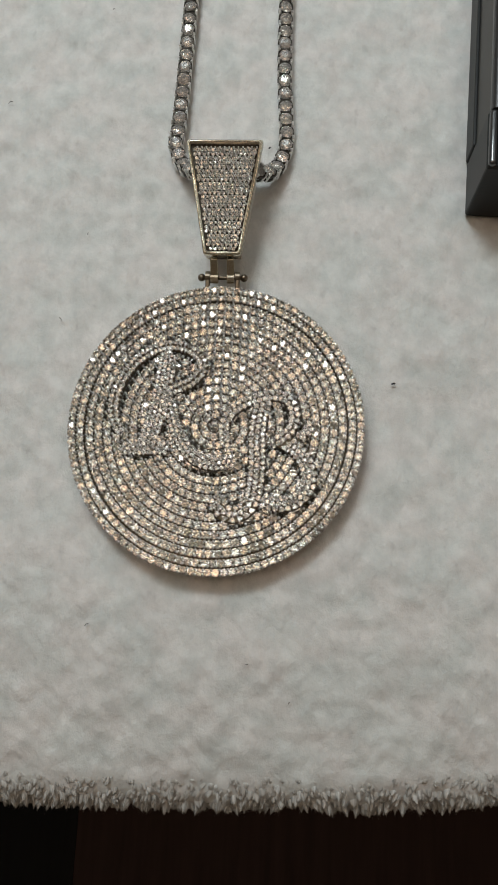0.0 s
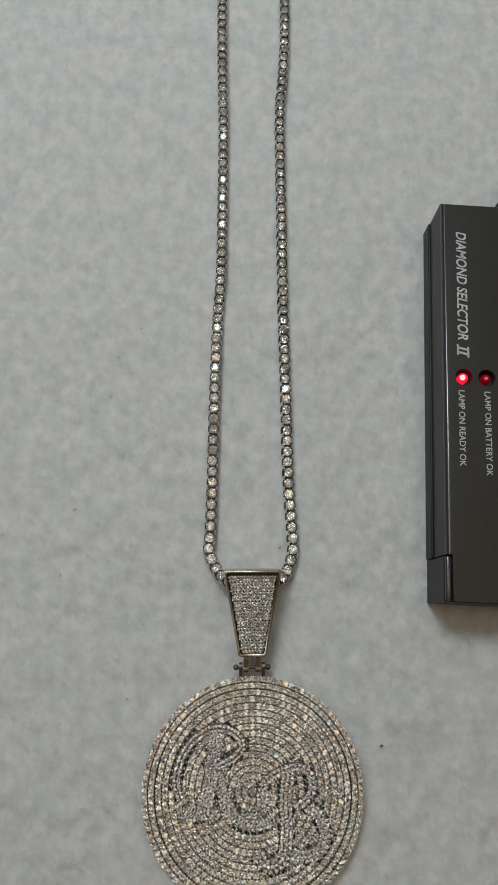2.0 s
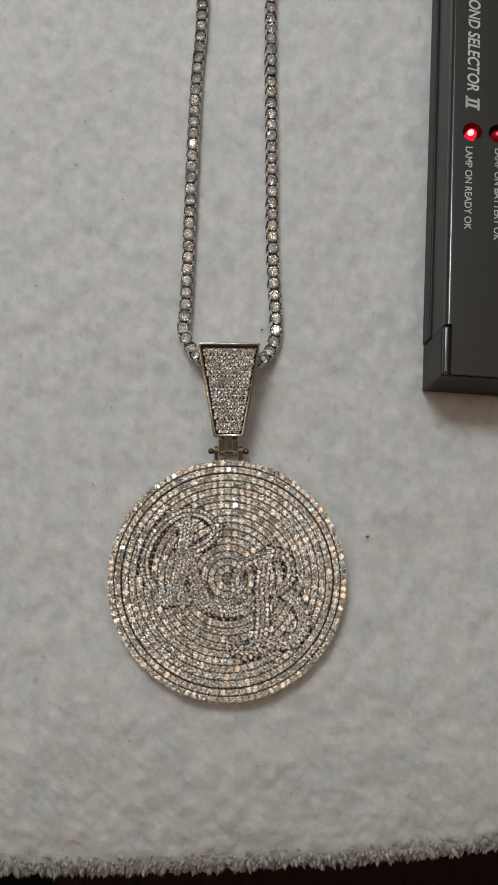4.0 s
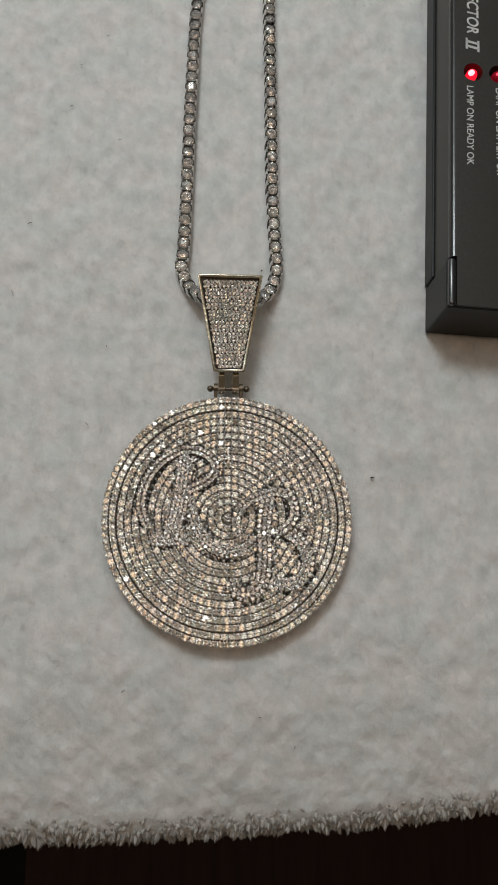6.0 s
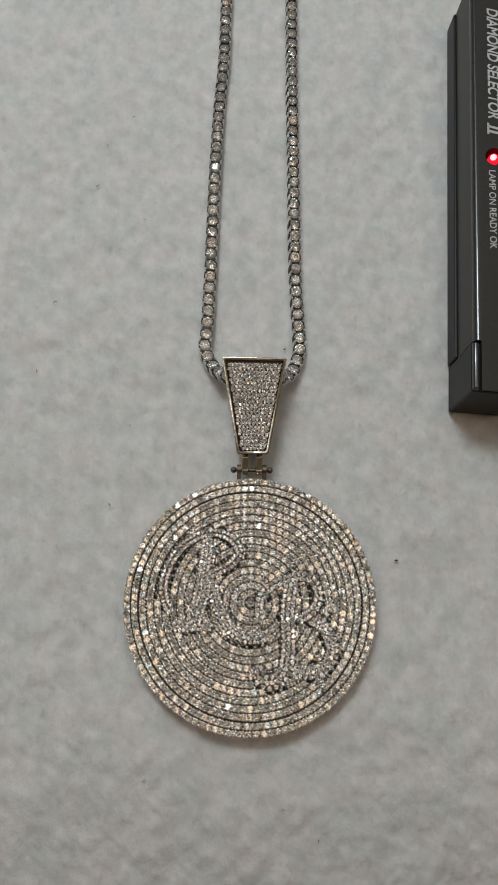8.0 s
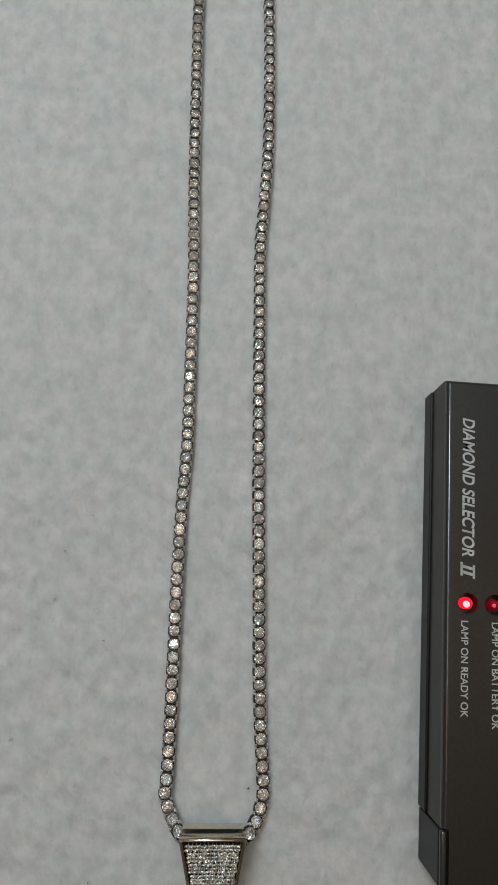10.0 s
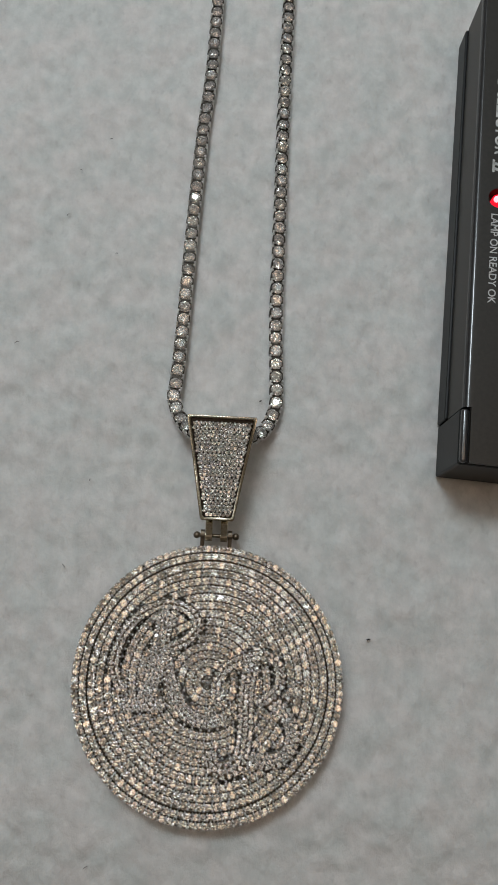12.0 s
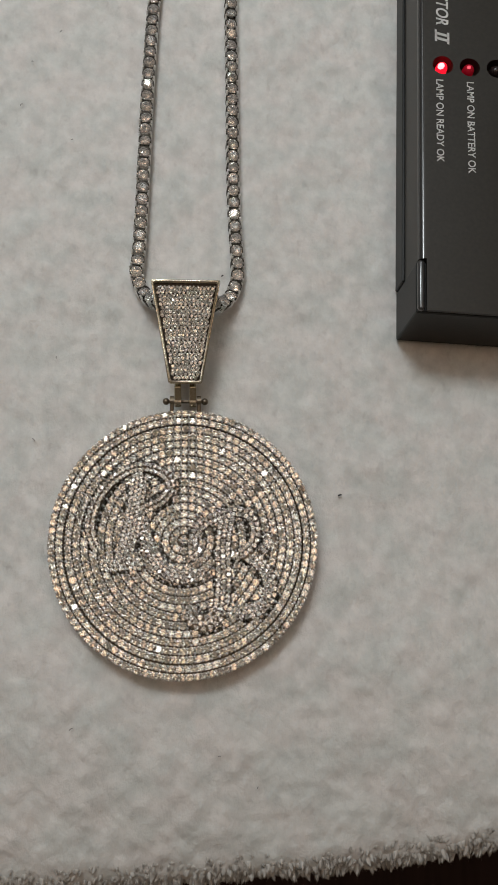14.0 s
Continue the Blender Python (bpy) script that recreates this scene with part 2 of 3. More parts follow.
slab("wall_east", 2.0, 2.1, -1.9, 2.3, FLOOR - 0.1, CEIL, WALL, "plain brown painted room wall", "wall")
floor = slab("floor", -2.0, 2.0, -1.8, 2.2, FLOOR - 0.1, FLOOR - 0.012, BLACK, "dark brown wooden floor of wide boards", "floor")

# ---- table under the towel ----
table = tagged(new("table"), "dark wooden table beneath the white towel", "table")
table.location = (0, 0.3, FLOOR)
part("tabletop", mesh_from("tabletop", box_bm(-0.5, 0.5, -0.378, 0.42, 0.705, 0.738, 0.003), TABLE), table)
leg = mesh_from("leg", box_bm(-0.03, 0.03, -0.03, 0.03, 0, 0.705, 0.003), TABLE)
for lx, ly in ((-0.45, -0.30), (0.45, -0.30), (-0.45, 0.37), (0.45, 0.37)):
    part("leg", leg, table, pose(lx, ly, 0))


# ---- towel ----
def value_noise(x, y, scale, seed):
    rng = np.random.RandomState(seed)
    table_ = rng.rand(256, 256)
    u, v = x / scale + 1000, y / scale + 1000
    i, j = np.floor(u).astype(int), np.floor(v).astype(int)
    a, b = u - i, v - j
    a, b = a * a * (3 - 2 * a), b * b * (3 - 2 * b)
    g = lambda p, q: table_[p % 256, q % 256]
    return (g(i, j) * (1 - a) + g(i + 1, j) * a) * (1 - b) + (g(i, j + 1) * (1 - a) + g(i + 1, j + 1) * a) * b - 0.5


def fluff(x, y):
    """Lumpy nap, deeper towards the front edge."""
    w = 0.10 + 0.5 * np.clip(1 - (y + 0.088) / 0.045, 0, 1) ** 1.5
    return w * (0.0010 * value_noise(x + 0.3 * y, y, 0.0042, 41) + 0.0008 * value_noise(x, y * 0.8 - 0.2 * x, 0.0021, 42))


def towel_height(x, y):
    return 0.0010 * value_noise(x, y, 0.030, 1) + 0.0009 * value_noise(x, y, 0.011, 2) + 0.0007 * value_noise(x, y, 0.0045, 3) + 0.0004 * value_noise(x + 0.4 * y, 0.8 * y, 0.0022, 5) + fluff(x, y) - 0.0004 - 0.0108 * np.clip((-0.03 - y) / 0.06, 0, 1.1) ** 2


def towel_edge(x):
    return -0.0967 + 0.4 * (x + 0.05) ** 2 + 0.0010 * value_noise(x, 0 * x, 0.02, 7)


EDGE_R = 0.0095
xs = np.concatenate([np.linspace(-0.30, -0.13, 60)[:-1], np.linspace(-0.13, 0.15, 520), np.linspace(0.15, 0.30, 60)[1:]])
s_flat = np.concatenate([np.linspace(0, 0.06, 120)[:-1], np.linspace(0.06, 0.30, 320)[:-1], np.linspace(0.30, 0.585, 90)])[::-1]
s_curve = np.linspace(0, 1, 25)[1:]
rows_v = []
for s in s_flat:
    y = towel_edge(xs) + EDGE_R + s
    rows_v.append(np.stack([xs, y, towel_height(xs, y)], 1))
for s in s_curve:
    a = s * math.pi * 0.75
    y = towel_edge(xs) + EDGE_R - EDGE_R * math.sin(a)
    z = -EDGE_R * (1 - math.cos(a)) + towel_height(xs, y)
    rows_v.append(np.stack([xs, y, z], 1))
rows_v.append(np.stack([xs, towel_edge(xs) + EDGE_R, 0 * xs - 0.0140], 1))
rows_v.append(np.stack([xs, rows_v[0][:, 1], 0 * xs - 0.0118], 1))
tv = np.concatenate(rows_v)
nx, ny = len(xs), len(rows_v)
tf = [(j * nx + i, (j + 1) * nx + i, (j + 1) * nx + i + 1, j * nx + i + 1) for j in range(ny - 1) for i in range(nx - 1)]
towel = tagged(part("towel", mesh_of("towel", tv, tf, TOWEL, True)), "white fluffy plush towel with a tufted edge spread on the table", "towel")


def tuft_mesh(name, centres, ways, length, width, mat):
    """Soft lumps of nap: uneven rounded fingers, each with its own lean."""
    bm = bmesh.new()
    bmesh.ops.create_icosphere(bm, subdivisions=2, radius=1.0)
    ball_v = np.array([v.co for v in bm.verts])
    ball_f = [tuple(v.index for v in f.verts) for f in bm.faces]
    bm.free()
    verts, faces = [], []
    for k, (c, w, size, wide) in enumerate(zip(centres, ways, length, width)):
        turn = np.array(Vector(w).to_track_quat("Z", "Y").to_matrix())
        u, v = ball_v[:, 0] * 1.3 + 3.1 * k, ball_v[:, 1] * 1.3 + ball_v[:, 2] * 0.5
        rough = 1 + 0.45 * value_noise(u, v, 0.60, 61) + 0.25 * value_noise(u, v, 0.30, 62)
        shape = ball_v * rough[:, None] * np.array([wide, wide * 0.85, size * 0.5])
        shape[:, :2] *= (0.80 - 0.30 * ball_v[:, 2:3])
        verts.append(shape @ turn.T + c + np.array(w) * size * 0.30)
        faces += [tuple(i + k * len(ball_v) for i in f) for f in ball_f]
    return mesh_of(name, np.concatenate(verts), faces, mat, True)


def fibre_mesh(name, centres, ways, length, width, fibres, thick, mat):
    """Fine fibres that lie along each tuft and run together past its tip."""
    k = len(centres)
    many = lambda q: np.repeat(q, fibres, 0)
    axis, size, wide = many(ways), many(length)[:, None], many(width)[:, None]
    out = np.random.normal(size=(k * fibres, 3))
    out -= axis * (out * axis).sum(1)[:, None]
    out /= np.linalg.norm(out, axis=1)[:, None]
    base = many(centres)
    roots = base + out * wide * 0.85 + axis * size * np.random.uniform(-0.1, 0.25, (k * fibres, 1))
    mids = base + out * wide * 0.80 + axis * size * 0.48 + np.random.normal(size=base.shape) * 0.00010
    tips = base + out * wide * 0.40 + axis * (size * np.random.uniform(0.66, 0.92, (k * fibres, 1))) + np.random.normal(size=base.shape) * 0.00022
    side = np.cross(axis, out)
    v = []
    for at, w in ((roots, thick), (mids, thick)):
        v += [at + (side * math.cos(2.0944 * q) + out * math.sin(2.0944 * q)) * w for q in range(3)]
    v.append(tips)
    verts = np.stack(v, 1).reshape(-1, 3)
    one = [(0, 1, 4, 3), (1, 2, 5, 4), (2, 0, 3, 5), (3, 4, 6), (4, 5, 6), (5, 3, 6)]
    faces = [tuple(q + 7 * m_ for q in f) for m_ in range(len(roots)) for f in one]
    return mesh_of(name, verts, faces, mat, True)


def edge_points(count, lowest, highest):
    """Roots in the towel's rounded edge, with the way in which its nap leans there."""
    x = np.random.uniform(-0.125, 0.145, count)
    a = np.random.uniform(lowest, highest, count) * math.pi
    deep = EDGE_R - 0.0008
    y = towel_edge(x) + EDGE_R - deep * np.sin(a)
    z = -EDGE_R + deep * np.cos(a) + towel_height(x, y)
    lean = value_noise(x, a * 0.02, 0.006, 21) * 1.3 + np.random.normal(0, 0.15, count)
    way = np.stack([lean, -1 + 0 * a, -0.02 - 0.36 * a + np.random.normal(0, 0.12, count)], 1)
    way /= np.linalg.norm(way, axis=1)[:, None]
    return np.stack([x, y, z], 1), way, 0.45 + 0.55 * np.clip((a / math.pi - 0.05) / 0.27, 0.0, 1.0)


roots, ways, grow = edge_points(2100, 0.02, 0.60)
length, width = grow * np.random.uniform(0.0030, 0.0062, 2100), np.random.uniform(0.0006, 0.0011, 2100)
tagged(part("nap", tuft_mesh("edge_tufts", roots, ways, length, width, PILE), towel, None, "soft clumped nap hanging over the towel's edge"), kind="stuff")
tagged(part("wisp", fibre_mesh("edge_wisps", roots, ways, length, width, 16, 0.00004, PILE), towel, None, "fine loose fibres along the towel's edge"), kind="stuff")


# ---- round pendant ----
Z_FACE = 0.0057
pendant = tagged(new("pendant"), "large round silver pendant paved with clear stones, on a towel", "pendant")


def lathe(profile, seg, mat, name):
    verts = [(r * math.cos(2 * math.pi * i / seg), r * math.sin(2 * math.pi * i / seg), z) for r, z in profile for i in range(seg)]
    faces = []
    for k in range(len(profile) - 1):
        for i in range(seg):
            j = (i + 1) % seg
            faces.append((k * seg + i, k * seg + j, (k + 1) * seg + j, (k + 1) * seg + i))
    faces.append(tuple(range((len(profile) - 1) * seg, len(profile) * seg)))
    faces.append(tuple(reversed(range(seg))))
    return mesh_of(name, verts, faces, mat)


# plate browned and darkened: shade between the stones painted into the metal
disc = part("disc", lathe([(0.0350, 0.0), (0.0372, 0.0006), (0.0376, 0.0040), (0.0376, Z_FACE - 0.0005), (0.0373, Z_FACE - 0.0014), (0.0341, Z_FACE - 0.0014), (0.0339, Z_FACE - 0.0017), (0.0331, Z_FACE - 0.0017), (0.0329, Z_FACE - 0.0014)], 128, SHADED, "disc"), pendant, None, "rhodium silver back plate with a grooved rim")

# strokes of the two raised script letters, x and y in millimetres
STROKES_R = [
    [(-24.3, -2.2), (-26.3, 3.4), (-25.1, 10.1), (-21.7, 15.8), (-16.6, 19.7), (-11.1, 20.9), (-5.9, 19.0), (-3.8, 15.2), (-6.4, 11.3), (-11.6, 8.6)],
    [(-12.7, 18.1), (-13.6, 10.4), (-14.9, 2.4), (-17.0, -5.1)],
    [(-22.3, -6.9), (-16.5, -6.7), (-11.2, -6.4)],
    [(-12.1, 6.9), (-10.6, 1.1), (-8.2, -4.4), (-5.0, -8.4), (-0.6, -10.1), (4.8, -9.4)],
]
STROKES_B = [
    [(2.9, -5.5), (2.5, -0.6), (4.3, 3.5), (8.5, 6.3), (14.4, 8.0), (18.4, 7.0), (20.3, 2.9), (19.2, -1.1), (15.9, -3.9)],
    [(12.2, 6.2), (11.0, -1.7), (11.2, -11.1), (10.5, -17.9), (8.7, -21.3), (5.6, -22.7), (2.9, -21.7), (1.5, -18.5)],
    [(15.5, -3.9), (19.5, -4.9), (22.7, -8.1), (24.2, -12.1), (23.5, -16.2), (20.6, -19.0), (16.4, -19.8), (13.0, -19.0)],
    [(21.0, -3.1), (23.1, -1.8), (24.7, 0.9)],
]
letter_marks = []


def letter(name, strokes, widths, height, size):
    ob = None
    bm = bmesh.new()
    gems, tips, seen, spots, first = [], [], [], [], len(letter_marks)
    for k, pts in enumerate(strokes):
        path = smooth_path([(x / 1000, y / 1000, 0) for x, y in pts], 0.0009)
        half = widths[k] / 2000
        n_ = len(path)
        rings = []
        for i, p in enumerate(path):
            t = (path[min(i + 1, n_ - 1)] - path[max(i - 1, 0)]).normalized()
            side = Vector((-t.y, t.x, 0))
            w = half * min(1.0, 0.55 + 0.12 * min(i, n_ - 1 - i))
            top, lift = Z_FACE + height + 0.00003 * k, 0.0002
            rings.append([bm.verts.new(q) for q in ((p + side * w) + Vector((0, 0, Z_FACE - 0.001)), (p + side * w) + Vector((0, 0, top - lift)), (p + side * w * 0.85) + Vector((0, 0, top)), (p - side * w * 0.85) + Vector((0, 0, top)), (p - side * w) + Vector((0, 0, top - lift)), (p - side * w) + Vector((0, 0, Z_FACE - 0.001)))])
            letter_marks.append((p.x, p.y, w + 0.0003))
        for a, b in zip(rings, rings[1:]):
            for i in range(5):
                # letter sides take the near-black silver: their shade is painted in
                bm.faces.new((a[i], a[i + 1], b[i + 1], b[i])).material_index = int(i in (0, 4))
        bm.faces.new(rings[0])
        bm.faces.new(tuple(reversed(rings[-1])))
        lanes = max(2, round(widths[k] / (2020 * size)))
        lane_path = smooth_path([(x / 1000, y / 1000, 0) for x, y in pts], 2.0 * size)
        for i, p in enumerate(lane_path):
            t = (lane_path[min(i + 1, len(lane_path) - 1)] - lane_path[max(i - 1, 0)]).normalized()
            side = Vector((-t.y, t.x, 0))
            for lane in range(lanes):
                q = p + side * (half * 0.95 * ((2 * lane + 1) / lanes - 1)) + t * size * (lane % 2)
                spots.append((q.x + random.gauss(0, 0.00004), q.y + random.gauss(0, 0.00004), 1.50 * size))
    # what the rows leave bare is filled between them
    ink = np.array(letter_marks[first:])
    for i in range(-70, 71):
        for j in range(-70, 71):
            x, y = (i + 0.5 * (j % 2)) * 0.0005, j * 0.00045
            if (np.hypot(ink[:, 0] - x, ink[:, 1] - y) < ink[:, 2] - 0.0003 - 0.3 * size).any():
                spots.append((x, y, 1.48 * size))
    for x, y, room in spots:
        if all((x - a) ** 2 + (y - b) ** 2 >= room ** 2 for a, b in seen):
            seen.append((x, y))
            gems.append(Matrix.Translation((x, y, top + 0.9 * size + random.gauss(0, 0.00005))) @ wobble(7))
            turn = random.uniform(0, 6.28)
            tips += [Matrix.Translation((x + size * math.cos(turn + w), y + size * math.sin(turn + w), top + 0.9 * size + 0.0001)) for w in (0, 2.1, 4.2)]
    relief = mesh_from(name, bm, SHADED)
    relief.materials.append(SHADED_DEEP)
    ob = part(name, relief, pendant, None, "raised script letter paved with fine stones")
    tagged(part("stone_paving", gem_mesh("stone_paving", 1.02 * size, gems, FINE_STONES), ob), kind="stuff")
    tagged(part("prong_setting", joined("letter_beads", bead_arrays(0.00022), tips, SILVER, True), ob), kind="stuff")
    return ob


letter("letter_relief", STROKES_R, {0: 3.1, 1: 5.0, 2: 3.6, 3: 3.7}, 0.0010, 0.00062)
letter("letter_relief", STROKES_B, {0: 3.0, 1: 4.6, 2: 4.1, 3: 2.4}, 0.0010, 0.00072)
marks = np.array(letter_marks)

stone_mesh = {r: gem_mesh("stone", r, [Matrix.Identity(4)], STONE) for r in (0.00106, 0.00116)}
field, beads, singles = [], [], []
radii = [0.0371, 0.03490] + [0.0325 - 0.00227 * k for k in range(14)] + [0.0006]
for ring, r in enumerate(radii):
    step = 0.00205 if ring < 2 else 0.00222
    count = max(1, round(2 * math.pi * r / step))
    for i in range(count):
        a = math.pi / 2 - 2 * math.pi * i / count + random.gauss(0, 0.00005) / r
        x, y = r * math.cos(a), r * math.sin(a)
        if ring > 1 and (np.hypot(marks[:, 0] - x, marks[:, 1] - y) < marks[:, 2] - 0.0014).any():
            continue
        z = Z_FACE + (0.0003 if ring < 2 else 0.0) + random.gauss(0, 0.00005)
        m = Matrix.Translation((x, y, z)) @ Matrix.Rotation(a, 4, "Z") @ Matrix.Diagonal((1.02, 1, 1, 1)) @ wobble(6)
        if ring < 2 or (ring == 2 and len(singles) < 300):
            singles.append((m, 0.00106 if ring < 2 else 0.00116))
        else:
            field.append(m)
        for da, dr in ((0.5, 0.32), (0.5, -0.32)):
            b = a - 2 * math.pi * da / count
            q = r + dr * step
            beads.append(Matrix.Translation((q * math.cos(b), q * math.sin(b), z + 0.00040)))
for m, r in singles:
    part("stone", stone_mesh[r], disc, m)
tagged(part("stone_paving", gem_mesh("stone_field", 0.00116, field, STONES), disc, None, "concentric rows of clear cut stones"), kind="stuff")
tagged(part("prong_setting", joined("prong_beads", bead_arrays(0.00040), beads, SILVER, True), disc, None, "tiny silver prong beads between the stones"), kind="stuff")

# ---- bail and hinge of the pendant ----
BT, BB = Vector((0, 0.0741, 0.0179)), Vector((0, 0.0448, 0.0113))
run = (BT - BB)
tilt = math.degrees(math.atan2(run.z, run.y))
LB = run.length
WT, WB = 0.0101, 0.0048


def bail_width(v):
    return WB + (WT - WB) * v / LB


def frustum(v0, v1, inset, z0, z1, z0_top=None):
    """A tapered slab of the bail between two heights along it; z0_top: its foot at the wide end."""
    bm = bmesh.new()
    z0_top = z0 if z0_top is None else z0_top
    vs = []
    for lo in (True, False):
        for v, s in ((v0, -1), (v0, 1), (v1, 1), (v1, -1)):
            vs.append(bm.verts.new((s * (bail_width(v) - inset), v, (z0 if v == v0 else z0_top) if lo else z1)))
    for f in ((3, 2, 1, 0), (4, 5, 6, 7), (0, 1, 5, 4), (1, 2, 6, 5), (2, 3, 7, 6), (3, 0, 4, 7)):
        bm.faces.new([vs[i] for i in f])
    return bm


def border_bm(width, z0, z1):
    bm = bmesh.new()
    rings = []
    for inset, z in ((0, z0), (0, z1), (width, z1), (width, z0)):
        rings.append([bm.verts.new((s * (bail_width(v) - inset), v, z)) for v, s in ((inset, -1), (inset, 1), (LB - inset, 1), (LB - inset, -1))])
    for a, b in zip(rings, rings[1:] + rings[:1]):
        for i in range(4):
            bm.faces.new((a[i], a[(i + 1) % 4], b[(i + 1) % 4], b[i]))
    bmesh.ops.bevel(bm, geom=list(bm.edges), offset=0.00030, segments=3, affect="EDGES")
    return bm


FR = 0.0008
bail_m = pose(BB.x, BB.y, BB.z, tilt)
# plate near black, standing for the shade between stones and border
bail = part("bail", mesh_from("bail", frustum(0.0005, LB - 0.0005, 0.0005, -0.0022, -0.0014), SHADED_DEEP), pendant, bail_m, "tapered silver bail, paved in front")
part("border", mesh_from("border", border_bm(FR, -0.0036, 0.0), BRUSHED, True), bail, None, "polished silver border")
part("back_plate", mesh_from("back_plate", frustum(0.0004, LB - 0.0006, 0.0006, -0.0075, -0.0068, -0.0100), POLISH), bail)
side_bm = bmesh.new()
u0, u1 = 0.0006, LB * 0.60
vs = []
for out in (0.0002, 0.0011):
    for v, z in ((u0, -0.0072), (u1, -0.0090), (u1 + 0.004, -0.0034), (u0, -0.0034)):
        vs.append(side_bm.verts.new((bail_width(v) - out, v, z)))
for f in ((0, 1, 2, 3), (7, 6, 5, 4), (0, 4, 5, 1), (1, 5, 6, 2), (2, 6, 7, 3), (3, 7, 4, 0)):
    side_bm.faces.new([vs[i] for i in f])
side_wall = mesh_from("side_wall", side_bm, POLISH)
part("side_wall", side_wall, bail)
part("side_wall", side_wall, bail, Matrix.Diagonal((-1, 1, 1, 1)))
gems, beads = [], []
pitch = 0.00120
row = 0
v = FR + 0.0008
while v < LB - FR - 0.0007:
    half = bail_width(v) - FR - 0.00075
    count = int(2 * half / pitch) + 1
    for i in range(count):
        x = (i - (count - 1) / 2) * pitch + random.gauss(0, 0.00005)
        gems.append(Matrix.Translation((x, v + random.gauss(0, 0.00005), -0.00062 + random.gauss(0, 0.00006))) @ wobble(7))
        beads.append(Matrix.Translation((x + pitch / 2, v + pitch * 0.43, -0.00022)))
    v += pitch * 0.94
    row += 1
tagged(part("stone_paving", gem_mesh("bail_stones", 0.00060, gems, FINE_STONES), bail, None, "rows of small clear stones"), kind="stuff")
tagged(part("prong_setting", joined("bail_beads", bead_arrays(0.00028), beads, SILVER, True), bail), kind="stuff")


def knuckle(width, mat):
    bm = bmesh.new()
    box_bm(-width / 2, width / 2, -0.0008, 0.0052, -0.0011, 0.0011, 0.0003, 2, bm)
    cyl(bm, 0.0015, width, pose(0, -0.0002, 0, 0, 90, 0), 16)
    return mesh_from("knuckle", bm, mat)


# lugs and pin in darkened silver: dark reflections put into their colour
kn, lug = knuckle(0.0020, BRUSHED), knuckle(0.0012, SHADED)
for s in (-1, 1):
    part("knuckle", kn, pendant, pose(s * 0.0022, 0.0410, 0.0056, 42), "polished hinge knuckle of the bail")
    part("lug", lug, pendant, pose(s * 0.0040, 0.0410, 0.0052, 195), "slim silver lug on the pendant's rim")
bm = bmesh.new()
cyl(bm, 0.00055, 0.0108, pose(0, 0, 0, 0, 90, 0), 12)
for s in (-1, 1):
    ball(bm, 0.00105, pose(s * 0.0057, 0, 0))
part("hinge_pin", mesh_from("hinge_pin", bm, SHADED, True), pendant, pose(0, 0.0410, 0.0052), "hinge pin with a ball at each end")

# ---- chain ----
chain = tagged(new("tennis_chain"), "silver tennis chain of round clear stones lying on a towel", "necklace chain")
LEFT = [(-8.0, 70.6, 8.6), (-10.8, 72.8, 6.2), (-13.6, 77.0, 3.4), (-15.7, 82.8, 2.4), (-15.2, 90, 2.3), (-14.5, 112, 2.3), (-13.8, 145, 2.3), (-12.6, 176, 2.3), (-11.3, 196, 2.3), (-10.7, 230, 2.3), (-10.4, 265, 2.3), (-10.9, 300, 2.3), (-10.9, 340, 2.3), (-10.2, 385, 2.3), (-5.5, 408, 2.3), (3.5, 415, 2.3)]
RIGHT = [(8.2, 70.4, 8.6), (11.0, 72.0, 6.2), (13.8, 76.0, 3.4), (15.7, 82.8, 2.4), (15.5, 90, 2.3), (14.5, 110, 2.3), (14.2, 145, 2.3), (13.9, 180, 2.3), (13.9, 212, 2.3), (14.0, 245, 2.3), (14.2, 272, 2.3), (16.0, 295, 2.3), (17.2, 315, 2.3), (17.6, 358, 2.3), (16.6, 390, 2.3), (11.5, 409, 2.3), (5.0, 415.5, 2.3)]
PITCH = 0.00420


def link_mesh():
    """A square basket with two rails, a hinge tongue and a prong at each corner."""
    bm = bmesh.new()
    seg = 16
    for z, r, h in ((-0.0012, 0.00190, 0.0008), (0.0004, 0.00207, 0.0008)):
        rings = []
        for k, zz in ((r, z - h / 2), (r, z + h / 2), (r - 0.0004, z + h / 2), (r - 0.0004, z - h / 2)):
            ring = []
            for i in range(seg):
                a = 2 * math.pi * (i + 0.5) / seg
                c, d = math.cos(a), math.sin(a)
                q = k / (abs(c) ** 4 + abs(d) ** 4) ** 0.25
                ring.append(bm.verts.new((q * c, q * d, zz)))
            rings.append(ring)
        for a, b in zip(rings, rings[1:] + rings[:1]):
            for i in range(seg):
                j = (i + 1) % seg
                bm.faces.new((a[i], a[j], b[j], b[i]))
    box_bm(-0.0008, 0.0008, 0.0012, 0.0029, -0.0015, -0.0007, 0.0002, 1, bm)
    dark = len(bm.faces)
    for sx in (-1, 1):
        for sy in (-1, 1):
            cyl(bm, 0.00028, 0.0030, Matrix.Translation((sx * 0.00182, sy * 0.00162, -0.0001)), 8)
            ball(bm, 0.00040, Matrix.Translation((sx * 0.00182, sy * 0.00162, 0.0014)), 10, 6)
    # basket near black: the shade between the stones is in its colour
    me = mesh_from("chain_link", bm, SHADED_DEEP, True)
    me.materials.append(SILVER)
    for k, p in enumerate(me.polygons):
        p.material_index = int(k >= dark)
    me.set_sharp_from_angle(angle=radians(40))
    return me


